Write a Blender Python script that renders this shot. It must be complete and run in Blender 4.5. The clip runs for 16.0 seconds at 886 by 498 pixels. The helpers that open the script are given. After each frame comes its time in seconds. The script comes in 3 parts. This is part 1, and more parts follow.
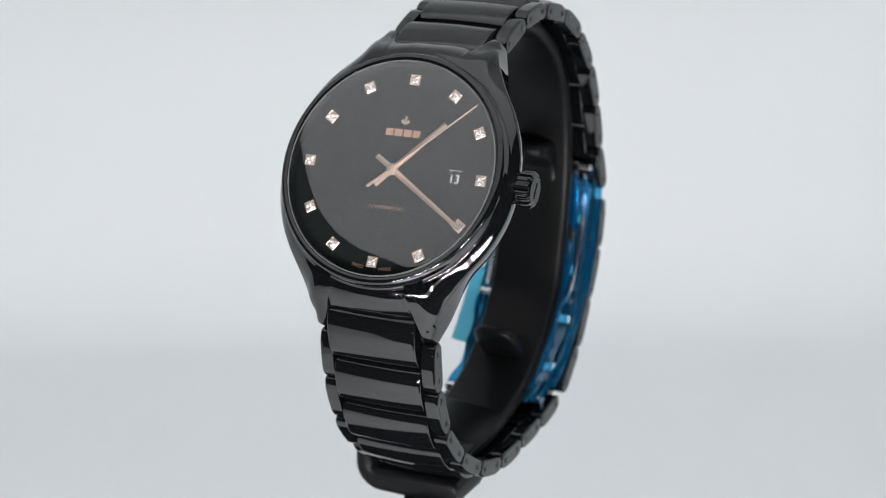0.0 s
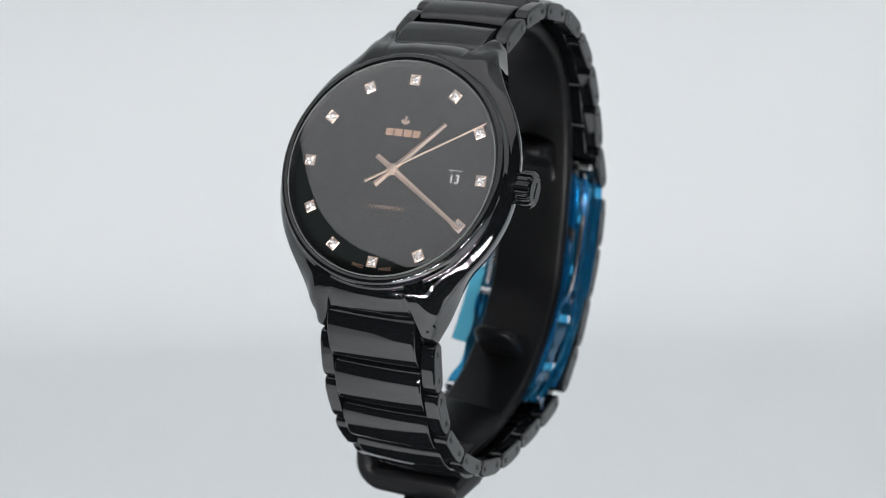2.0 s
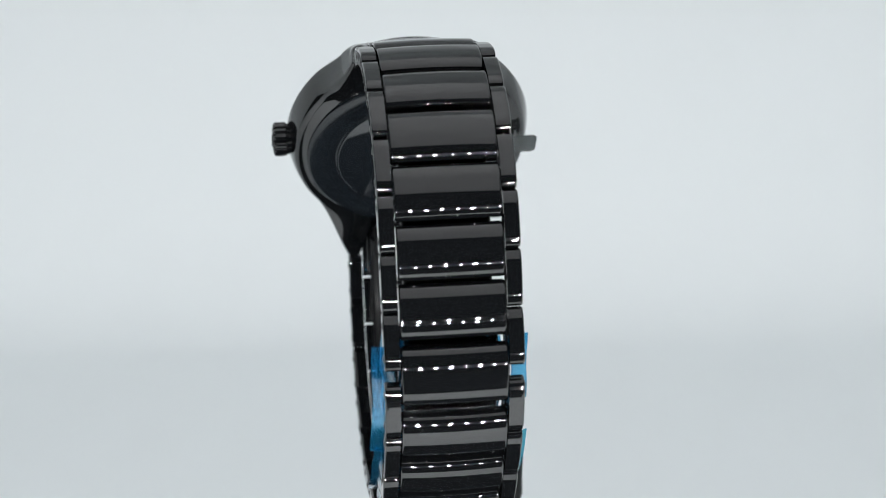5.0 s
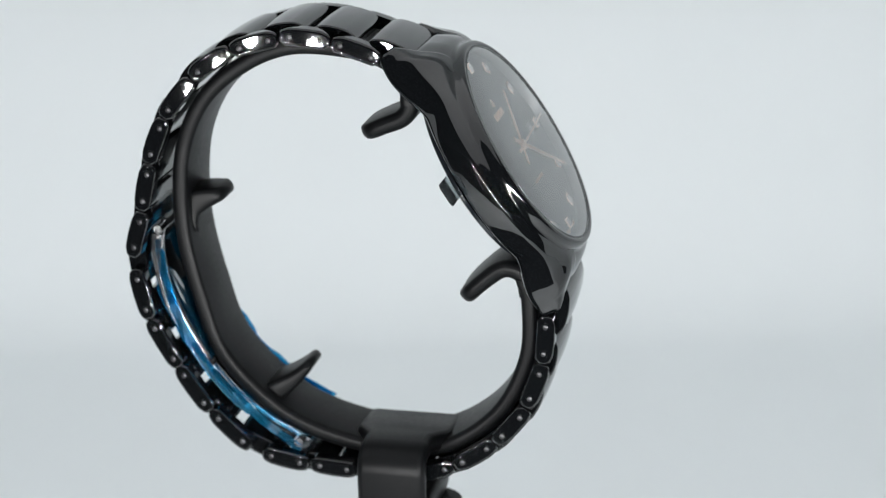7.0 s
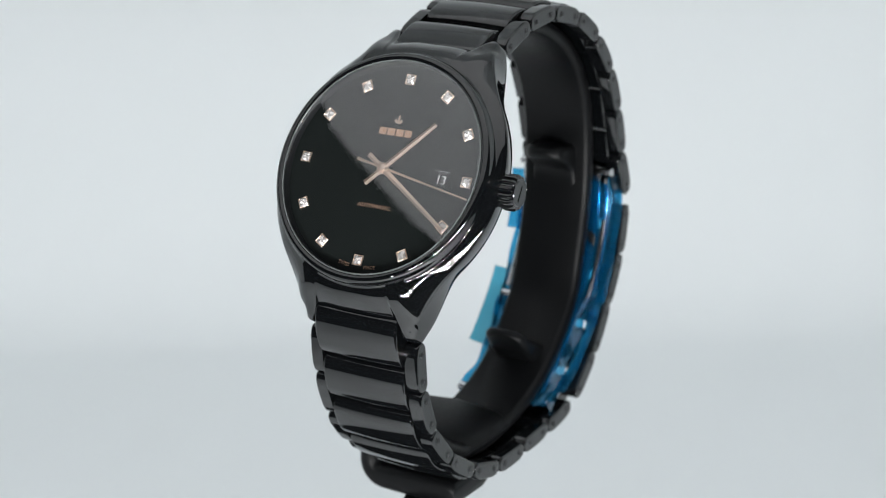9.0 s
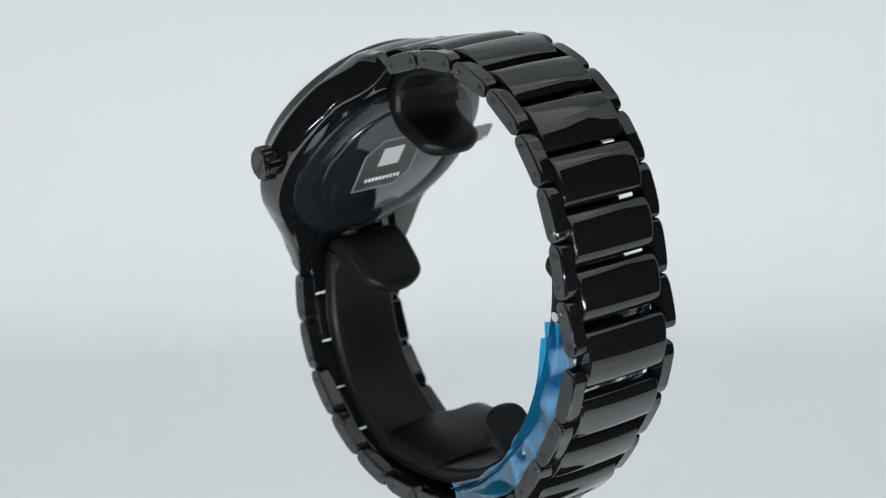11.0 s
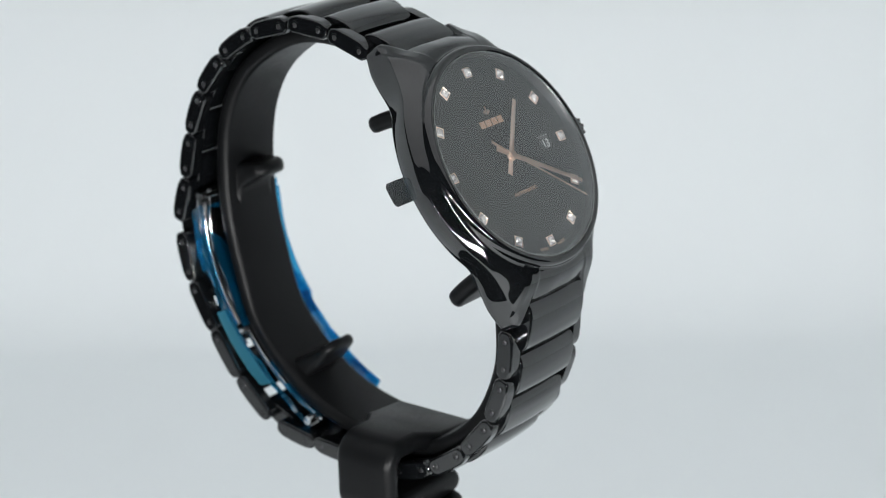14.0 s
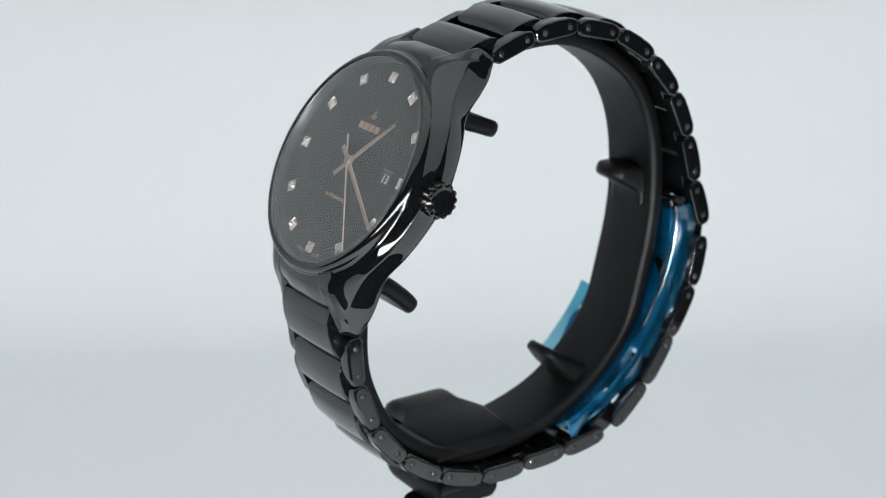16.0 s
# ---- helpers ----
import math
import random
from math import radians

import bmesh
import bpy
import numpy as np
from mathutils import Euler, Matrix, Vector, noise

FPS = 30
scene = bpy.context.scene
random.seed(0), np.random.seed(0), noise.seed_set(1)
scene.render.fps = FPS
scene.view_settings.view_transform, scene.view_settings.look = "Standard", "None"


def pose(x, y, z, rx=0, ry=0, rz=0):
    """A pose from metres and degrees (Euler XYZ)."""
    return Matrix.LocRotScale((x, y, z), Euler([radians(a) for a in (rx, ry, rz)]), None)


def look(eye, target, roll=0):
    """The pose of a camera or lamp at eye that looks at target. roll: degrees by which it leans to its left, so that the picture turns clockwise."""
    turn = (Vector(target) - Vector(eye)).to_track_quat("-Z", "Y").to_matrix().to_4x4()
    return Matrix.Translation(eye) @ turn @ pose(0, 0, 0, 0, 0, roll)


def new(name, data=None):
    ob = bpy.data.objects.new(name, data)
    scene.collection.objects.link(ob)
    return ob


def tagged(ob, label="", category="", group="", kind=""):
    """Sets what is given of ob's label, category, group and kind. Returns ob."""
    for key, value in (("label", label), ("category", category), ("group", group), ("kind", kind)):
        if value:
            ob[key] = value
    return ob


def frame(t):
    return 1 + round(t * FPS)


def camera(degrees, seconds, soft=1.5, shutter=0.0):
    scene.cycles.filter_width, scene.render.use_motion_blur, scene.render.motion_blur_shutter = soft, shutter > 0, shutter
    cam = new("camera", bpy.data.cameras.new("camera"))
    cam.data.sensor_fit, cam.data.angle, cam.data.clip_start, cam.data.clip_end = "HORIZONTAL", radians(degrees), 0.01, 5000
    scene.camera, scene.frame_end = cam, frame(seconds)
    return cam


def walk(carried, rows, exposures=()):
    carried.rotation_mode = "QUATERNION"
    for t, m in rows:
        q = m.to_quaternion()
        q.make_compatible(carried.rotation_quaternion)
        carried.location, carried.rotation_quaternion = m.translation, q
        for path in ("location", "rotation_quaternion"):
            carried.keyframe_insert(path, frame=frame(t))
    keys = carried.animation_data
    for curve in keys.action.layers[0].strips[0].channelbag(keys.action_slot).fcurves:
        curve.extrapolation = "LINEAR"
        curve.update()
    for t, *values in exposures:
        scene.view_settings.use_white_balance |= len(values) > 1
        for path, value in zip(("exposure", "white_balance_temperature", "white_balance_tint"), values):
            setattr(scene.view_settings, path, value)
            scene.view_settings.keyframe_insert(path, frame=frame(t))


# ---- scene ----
# camera: a still camera on a short tele lens, looking down at the turning watch
H = 0.164                         # dial centre above the floor
EYE = Vector((0.0, -0.32172, 0.09049 + H))
PITCH, YAW = -0.32467, -0.00744
AIM = EYE + Vector((-math.sin(YAW) * math.cos(PITCH), math.cos(YAW) * math.cos(PITCH), math.sin(PITCH)))
cam = camera(24.27, 16.0, soft=0.95, shutter=0.0)
walk(cam, [(0.0, look(EYE, AIM, -0.883)), (16.0, look(EYE, AIM, -0.883))], exposures=[(0.0, 0.2, 6610, 13.5), (3.0, 0.2, 6600, 13), (4.0, 0.2, 6500, 10), (16.0, 0.2, 6500, 10)])
cam.data.dof.use_dof, cam.data.dof.focus_distance, cam.data.dof.aperture_fstop = True, 0.312, 26.0

# the light: a light box with an added glowing panel under its top and a bar of diodes low before its open front, dim
# room behind the camera
world = bpy.data.worlds.new("world")
world.use_nodes = True
world.node_tree.nodes["Background"].inputs["Color"].default_value = (0.05, 0.055, 0.06, 1)
world.node_tree.nodes["Background"].inputs["Strength"].default_value = 0.25
scene.world = world
LED_POWER = 1500.0
PANEL_POWER = 0.63

BOX_X, BOX_FRONT, BOX_BACK, BOX_TOP = 0.34, -0.19, 0.37, 0.52
WALL_FRONT = 0.0

# ---- materials ----


def material(name, color, rough=0.5, metal=0.0, ior=1.5, grain=0.0, scale=800.0, bump=0.0, tint=None):
    m = bpy.data.materials.new(name)
    m.use_nodes = True
    nt = m.node_tree
    b = nt.nodes["Principled BSDF"]
    b.inputs["Base Color"].default_value = (*color, 1)
    b.inputs["Roughness"].default_value = rough
    b.inputs["Metallic"].default_value = metal
    b.inputs["IOR"].default_value = ior
    if grain or bump:
        co = nt.nodes.new("ShaderNodeTexCoord")
        fine = nt.nodes.new("ShaderNodeTexNoise")
        fine.inputs["Scale"].default_value = scale
        fine.inputs["Detail"].default_value = 4
        wide = nt.nodes.new("ShaderNodeTexNoise")
        wide.inputs["Scale"].default_value = scale / 12
        nt.links.new(co.outputs["Object"], fine.inputs["Vector"])
        nt.links.new(co.outputs["Object"], wide.inputs["Vector"])
        if grain:
            mix = nt.nodes.new("ShaderNodeMath")
            mix.operation = "ADD"
            nt.links.new(fine.outputs["Fac"], mix.inputs[0])
            nt.links.new(wide.outputs["Fac"], mix.inputs[1])
            rng = nt.nodes.new("ShaderNodeMapRange")
            rng.inputs["From Min"].default_value, rng.inputs["From Max"].default_value = 0.7, 1.3
            rng.inputs["To Min"].default_value, rng.inputs["To Max"].default_value = max(rough - grain, 0.0), rough + grain
            nt.links.new(mix.outputs[0], rng.inputs["Value"])
            nt.links.new(rng.outputs["Result"], b.inputs["Roughness"])
        if bump:
            bp = nt.nodes.new("ShaderNodeBump")
            bp.inputs["Strength"].default_value = bump
            bp.inputs["Distance"].default_value = 0.0002
            nt.links.new(fine.outputs["Fac"], bp.inputs["Height"])
            nt.links.new(bp.outputs["Normal"], b.inputs["Normal"])
    return m


CERAMIC = material("black_ceramic", (0.003, 0.0035, 0.004), 0.01, ior=1.62)
DIALMAT = material("dial_lacquer", (0.009, 0.0115, 0.011), 0.5, ior=1.2)
FLANGE = material("flange", (0.010, 0.011, 0.012), 0.3, ior=1.5)
ROSE = material("rose_gold", (0.93, 0.74, 0.62), 0.40, metal=1.0, grain=0.06, scale=2500)
ROSEPRINT = material("rose_print", (0.46, 0.29, 0.20), 0.45, metal=0.3)
WHITEPRINT = material("white_print", (0.6, 0.62, 0.62), 0.5)
STEEL = material("polished_steel", (0.62, 0.63, 0.64), 0.16, metal=1.0, grain=0.04, scale=1200)
PIN = material("pin_steel", (0.07, 0.07, 0.073), 0.34, metal=1.0)
GEM = material("cut_diamond", (1.0, 0.95, 0.93), 0.22, metal=0.6, ior=2.4)
PLASTIC = material("black_plastic", (0.003, 0.0033, 0.0037), 0.40, ior=1.24, grain=0.05, scale=1500, bump=0.02)
BACKGLASS = material("case_back_glass", (0.006, 0.008, 0.010), 0.05, ior=1.6, grain=0.03, scale=300)
BACKRING = material("case_back_ring", (0.006, 0.008, 0.010), 0.16, ior=1.42, grain=0.10, scale=700)
LABELGREY = material("label_film", (0.10, 0.12, 0.13), 0.35, grain=0.05)
LABELDARK = material("label_print", (0.012, 0.013, 0.014), 0.35)
PAPER = material("white_backdrop", (0.80, 0.83, 0.84), 0.75, grain=0.1, scale=60)
DARKROOM = material("dark_cloth", (0.02, 0.02, 0.02), 0.9, grain=0.05, scale=200)
BOARD = material("led_board", (0.75, 0.75, 0.72), 0.5)


def film_material(name, color, clear, rough=0.08, body_share=0.3, ior=1.5):
    """Thin clear plastic: lets tinted light through and shines by Fresnel."""
    m = bpy.data.materials.new(name)
    m.use_nodes = True
    nt = m.node_tree
    nt.nodes.remove(nt.nodes["Principled BSDF"])
    out = nt.nodes["Material Output"]
    tr = nt.nodes.new("ShaderNodeBsdfTransparent")
    tr.inputs["Color"].default_value = (*clear, 1)
    gl = nt.nodes.new("ShaderNodeBsdfGlossy")
    gl.inputs["Roughness"].default_value = rough
    gl.inputs["Color"].default_value = (1, 1, 1, 1)
    fr = nt.nodes.new("ShaderNodeFresnel")
    fr.inputs["IOR"].default_value = ior
    twice = nt.nodes.new("ShaderNodeMath")           # both faces of the plate: 2R / (1 + R)
    twice.operation = "MULTIPLY"
    twice.inputs[1].default_value = 2.0
    plus = nt.nodes.new("ShaderNodeMath")
    plus.inputs[1].default_value = 1.0
    both = nt.nodes.new("ShaderNodeMath")
    both.operation = "DIVIDE"
    nt.links.new(fr.outputs[0], twice.inputs[0])
    nt.links.new(fr.outputs[0], plus.inputs[0])
    nt.links.new(twice.outputs[0], both.inputs[0])
    nt.links.new(plus.outputs[0], both.inputs[1])
    body = tr
    if color:
        tl = nt.nodes.new("ShaderNodeBsdfTranslucent")
        tl.inputs["Color"].default_value = (*color, 1)
        df = nt.nodes.new("ShaderNodeBsdfDiffuse")
        df.inputs["Color"].default_value = (*color, 1)
        half = nt.nodes.new("ShaderNodeMixShader")
        nt.links.new(tl.outputs[0], half.inputs[1])
        nt.links.new(df.outputs[0], half.inputs[2])
        mix = nt.nodes.new("ShaderNodeMixShader")
        mix.inputs[0].default_value = body_share
        nt.links.new(tr.outputs[0], mix.inputs[1])
        nt.links.new(half.outputs[0], mix.inputs[2])
        body = mix
    top = nt.nodes.new("ShaderNodeMixShader")
    nt.links.new(both.outputs[0], top.inputs[0])
    nt.links.new(body.outputs[0], top.inputs[1])
    nt.links.new(gl.outputs[0], top.inputs[2])
    nt.links.new(top.outputs[0], out.inputs["Surface"])
    return m


FILM = film_material("blue_film", (0.005, 0.22, 0.44), (0.24, 0.68, 0.88), 0.13, 0.15, 1.38)
# paler copy of the blue film, light from behind put into its colour
BACKLITFILM = film_material("backlit_blue_film", (0.16, 0.58, 0.74), (0.40, 0.80, 0.92), 0.12, 0.5)
CRYSTAL = film_material("sapphire", None, (0.96, 0.97, 0.97), 0.0, ior=1.6)
CLEARFILM = film_material("clear_film", (0.75, 0.8, 0.82), (0.90, 0.95, 0.97), 0.1, 0.08)

LED = bpy.data.materials.new("led_light")
LED.use_nodes = True
_b = LED.node_tree.nodes["Principled BSDF"]
_b.inputs["Base Color"].default_value = (0.8, 0.8, 0.8, 1)
_b.inputs["Emission Color"].default_value = (0.975, 0.985, 0.985, 1)
_b.inputs["Emission Strength"].default_value = LED_POWER
GLOWTOP = bpy.data.materials.new("added_glow")
GLOWTOP.use_nodes = True
_b = GLOWTOP.node_tree.nodes["Principled BSDF"]
_b.inputs["Base Color"].default_value = (0.8, 0.8, 0.8, 1)
_b.inputs["Emission Color"].default_value = (0.98, 1.0, 1.03, 1)
_b.inputs["Emission Strength"].default_value = PANEL_POWER

# ---- helpers of this scene ----
MM = 0.001
ALPHA = 0.5683
SA, CA = math.sin(ALPHA), math.cos(ALPHA)
OX, OY = 1.76, -14.93             # dial centre off the turning axis, mm
SEAT = Matrix.Translation((OX * MM, OY * MM, H))
DIAL = SEAT @ Matrix(((1, 0, 0, 0), (0, SA, -CA, 0), (0, CA, SA, 0), (0, 0, 0, 1)))


def finish(bm, name, mat, sharp=38):
    bmesh.ops.recalc_face_normals(bm, faces=bm.faces)
    me = bpy.data.meshes.new(name)
    for f in bm.faces:
        f.smooth = True
    bm.to_mesh(me)
    bm.free()
    me.set_sharp_from_angle(angle=radians(sharp))
    me.materials.append(mat)
    return me


def part(name, data, mat, parent, label="", at=None, sharp=38):
    me = finish(data, name, mat, sharp) if isinstance(data, bmesh.types.BMesh) else data
    ob = new(name, me)
    ob.parent = parent
    if at is not None:
        ob.matrix_local = at
    if label:
        ob["label"] = label
    return ob


def thing(name, label, category, group="", kind=""):
    return tagged(new(name), label, category, group, kind)


def prism(outline, a, b, axis="x"):
    """A closed outline of (p, q) in mm, carried from a to b along an axis; x: (p, q) are y, z; z: they are x, y."""
    bm = bmesh.new()
    rings = []
    for h in (a, b):
        rings.append([bm.verts.new(Vector((h, p, q) if axis == "x" else (p, q, h)) * MM) for p, q in outline])
    n = len(outline)
    for i in range(n):
        bm.faces.new((rings[0][i], rings[0][(i + 1) % n], rings[1][(i + 1) % n], rings[1][i]))
    bm.faces.new(rings[0][::-1])
    bm.faces.new(rings[1])
    return bm


def soften(bm, width, segments=2, angle=30):
    edges = [e for e in bm.edges if len(e.link_faces) == 2 and e.calc_face_angle(0) > radians(angle)]
    bmesh.ops.bevel(bm, geom=edges, offset=width * MM, segments=segments, profile=0.5, affect="EDGES", clamp_overlap=True)
    return bm


def rounded(points, radii, seg=5):
    """An outline with its corners rounded by the radii given, mm."""
    out = []
    n = len(points)
    for i, (p, r) in enumerate(zip(points, radii)):
        p = Vector(p)
        a, b = (Vector(points[i - 1]) - p), (Vector(points[(i + 1) % n]) - p)
        if r <= 0:
            out.append(tuple(p))
            continue
        half = a.angle(b) / 2
        cut = min(r / math.tan(half), a.length * 0.49, b.length * 0.49)
        p0, p1 = p + a.normalized() * cut, p + b.normalized() * cut
        for k in range(seg + 1):
            t = k / seg
            out.append(tuple(p0 * (1 - t) ** 2 + p * 2 * t * (1 - t) + p1 * t * t))
    return out


def lathe(profile, steps=96, closed=False):
    """Turned about z: (r, z) in mm."""
    bm = bmesh.new()
    rings = []
    for r, z in profile:
        if r < 1e-6:
            rings.append([bm.verts.new((0, 0, z * MM))])
        else:
            rings.append([bm.verts.new((r * MM * math.cos(2 * math.pi * i / steps), r * MM * math.sin(2 * math.pi * i / steps), z * MM)) for i in range(steps)])
    pairs = list(zip(rings, rings[1:])) + ([(rings[-1], rings[0])] if closed else [])
    for a, b in pairs:
        for i in range(steps):
            j = (i + 1) % steps
            if len(a) == 1:
                bm.faces.new((a[0], b[i], b[j]))
            elif len(b) == 1:
                bm.faces.new((a[i], b[0], a[j]))
            else:
                bm.faces.new((a[i], b[i], b[j], a[j]))
    return bm


def spline(points, per=6):
    """Catmull-Rom through points of any size."""
    p = [Vector(q) for q in points]
    p = [2 * p[0] - p[1]] + p + [2 * p[-1] - p[-2]]
    out = []
    for i in range(1, len(p) - 2):
        for k in range(per):
            t = k / per
            a, b, c, d = p[i - 1:i + 3]
            out.append(0.5 * (2 * b + (c - a) * t + (2 * a - 5 * b + 4 * c - d) * t * t + (3 * b - a - 3 * c + d) * t ** 3))
    out.append(p[-2])
    return out


def band(path, corner=1.0, offset=0.0):
    """A rounded bar swept along rows of (y, z, half width in x, half thickness), mm, with closed round ends."""
    bm = bmesh.new()
    rows = path
    rings = []
    for i, r in enumerate(rows):
        a, b = rows[max(i - 1, 0)], rows[min(i + 1, len(rows) - 1)]
        d = Vector((b[0] - a[0], b[1] - a[1])).normalized()
        nrm = Vector((-d[1], d[0]))
        w, t = r[2], r[3]
        ring = []
        c = min(corner, w * 0.95, t * 0.95)
        for sx, st, a0 in ((1, 1, 0), (-1, 1, 90), (-1, -1, 180), (1, -1, 270)):
            for k in range(4):
                ang = radians(a0 + k * 30)
                x = sx * (w - c) + c * math.cos(ang)
                h = st * (t - c) + c * math.sin(ang)
                ring.append(bm.verts.new(Vector((x + offset, r[0] + nrm[0] * h, r[1] + nrm[1] * h)) * MM))
        rings.append(ring)
    n = len(rings[0])
    for a, b in zip(rings, rings[1:]):
        for i in range(n):
            bm.faces.new((a[i], a[(i + 1) % n], b[(i + 1) % n], b[i]))
    bm.faces.new(rings[0][::-1])
    bm.faces.new(rings[-1])
    return bm


def tongue(points, w0, w1, t0, t1, per=6, fillet=0.0):
    """Rows for band(): widths run from w0 to w1, and the tip is rounded."""
    pts = spline(points, 30)
    run = [0.0]
    for p, q in zip(pts, pts[1:]):
        run.append(run[-1] + (q - p).length)
    length = run[-1]
    reach = min((w1 + t1) / 2, length * 0.5)
    stops = [(length - reach) * k / (per * 3) for k in range(per * 3)]
    stops += [length - reach * (1 - math.sin(radians(90 * k / 10))) for k in range(11)]
    rows = []
    for d in stops:
        i = max(k for k in range(len(run) - 1) if run[k] <= d + 1e-9)
        p = pts[i].lerp(pts[i + 1], min((d - run[i]) / (run[i + 1] - run[i]), 1.0))
        f = d / length
        left = length - d
        flare = 1 + fillet * max(0.0, 1 - f / 0.22) ** 2        # a fillet where it leaves the ring
        w = (w0 + (w1 - w0) * f) * math.sqrt(max(1 - max((reach - left) / reach, 0) ** 2, 0.0004))
        t = (t0 + (t1 - t0) * f) * flare * math.sqrt(max(1 - max((reach * 0.6 - left) / (reach * 0.6), 0) ** 2, 0.0009))
        rows.append((p[0], p[1], w, t))
    return rows


# ---- the photo box ----


def build_box():
    # floor and back in one sheet with a wide hollow bend
    bm = bmesh.new()
    line = [(BOX_FRONT, 0.0), (0.0, 0.0), (0.2, 0.0)]
    bend = 0.05
    for k in range(1, 13):
        a = radians(90 * k / 12)
        line.append((BOX_BACK - bend + bend * math.sin(a), bend - bend * math.cos(a)))
    line += [(BOX_BACK, 0.3), (BOX_BACK, BOX_TOP + 0.02)]
    rows = [[bm.verts.new((x, y, z)) for x in (-BOX_X - 0.02, -0.1, 0.1, BOX_X + 0.02)] for y, z in line]
    for a, b in zip(rows, rows[1:]):
        for i in range(3):
            bm.faces.new((a[i], a[i + 1], b[i + 1], b[i]))
    tagged(new("backdrop", finish(bm, "backdrop", PAPER)), "seamless white paper sweep under and behind the watch", "backdrop", kind="structure")
    for side, name in ((-1, "wall_west"), (1, "wall_east")):
        bm = bmesh.new()
        bmesh.ops.create_cube(bm, size=1, matrix=Matrix.LocRotScale((side * (BOX_X + 0.03), (WALL_FRONT + BOX_BACK) / 2 + 0.03, BOX_TOP / 2), None, (0.02, BOX_BACK - WALL_FRONT + 0.06, BOX_TOP)))
        tagged(new(name, finish(bm, name, PAPER)), "white side of a photo light box", "wall", kind="structure")
    bm = bmesh.new()
    bmesh.ops.create_cube(bm, size=1, matrix=Matrix.LocRotScale((0, -0.1, BOX_TOP + 0.03), None, (1.0, 1.02, 0.02)))
    tagged(new("ceiling", finish(bm, "ceiling", PAPER)), "white top of a photo light box", "ceiling", kind="structure")
    # glowing panel added under the top, out of view, for soft light from above
    bm = bmesh.new()
    bmesh.ops.create_cube(bm, size=1, matrix=Matrix.LocRotScale((0, -0.24, BOX_TOP + 0.012), None, (0.96, 0.66, 0.012)))
    tagged(new("added_glow_panel", finish(bm, "added_glow_panel", GLOWTOP)), "softly glowing white panel added under the light box top", "lamp")
    # the dark table on which the box and the camera stand
    bm = bmesh.new()
    bmesh.ops.create_cube(bm, size=1, matrix=Matrix.LocRotScale((0, -0.2, -0.03), None, (4, 4, 0.04)))
    tagged(new("ground", finish(bm, "ground", DARKROOM)), "dark cloth under the photo light box", "ground", kind="structure")


LED_Y, LED_Z = -0.25, H - 0.055


def build_led_panel(name, y, z, tilt, rows, pitch, span):
    bar = thing(name, "black light bar with three staggered rows of bright white diodes", "lamp")
    bar.matrix_world = pose(0, y, z, tilt, 0, 0)
    bm = bmesh.new()
    bmesh.ops.create_cube(bm, size=1, matrix=Matrix.Diagonal((span + 0.02, 0.009 * rows + 0.004, 0.003, 1)))
    part("board", bm, DARKROOM, bar, "black strip under the diodes")
    for x in (-span / 2, span / 2):
        bm = bmesh.new()
        bmesh.ops.create_cube(bm, size=1, matrix=Matrix.LocRotScale((x, -z / 2 + 0.005, 0.006), None, (0.008, z - 0.0, 0.008)))
        part("post", bm, DARKROOM, bar)
    n = int(span / pitch)
    bm = bmesh.new()
    for r in range(rows):
        for i in range(n):
            x = (i - (n - 1) / 2 + (r % 2) * 0.5) * pitch
            y = (r - (rows - 1) / 2) * 0.009
            bm.faces.new([bm.verts.new((x + a, y + b, -0.0022)) for a, b in ((-0.0011, -0.0012), (-0.0011, 0.0012), (0.0011, 0.0012), (0.0011, -0.0012))])
    d = part("diodes", bm, LED, bar, "glowing white diodes")
    tagged(d, kind="stuff")


# ---- the watch ----


LUG_END = [(0, 22.3), (6.9, 22.3), (7.4, 22.4), (7.7, 22.8), (8.0, 24.0), (8.3, 24.5), (8.8, 24.75), (9.4, 24.75), (9.9, 24.5), (10.25, 24.0)]
FLANK = [(10.25, 24.0), (10.75, 22.5), (11.9, 19.9), (13.6, 17.1), (15.65, 14.1), (17.6, 11.0), (19.05, 7.6), (19.95, 4.0), (20.25, 0), (19.95, -4.0)]
OUTLINE = LUG_END[:-1] + [tuple(p) for p in spline(FLANK, 10)[:81]]


def outline_radius(phi):
    """Radius of the case's outline at an angle from twelve o'clock, mm."""
    c, s = abs(math.cos(phi)), abs(math.sin(phi))
    best = 20.25
    for (x0, y0), (x1, y1) in zip(OUTLINE, OUTLINE[1:]):
        dx, dy = x1 - x0, y1 - y0
        den = s * dy - c * dx
        if abs(den) < 1e-9:
            continue
        k = (c * x0 - s * y0) / den
        if -1e-6 <= k <= 1 + 1e-6:
            return (x0 + k * dx) * s + (y0 + k * dy) * c
    return best


def smooth01(a, b, v):
    t = min(max((v - a) / (b - a), 0), 1)
    return t * t * (3 - 2 * t)


def soft_min(a, b, k):
    h = min(max(0.5 + 0.5 * (b - a) / k, 0), 1)
    return b * (1 - h) + a * h - k * h * (1 - h)


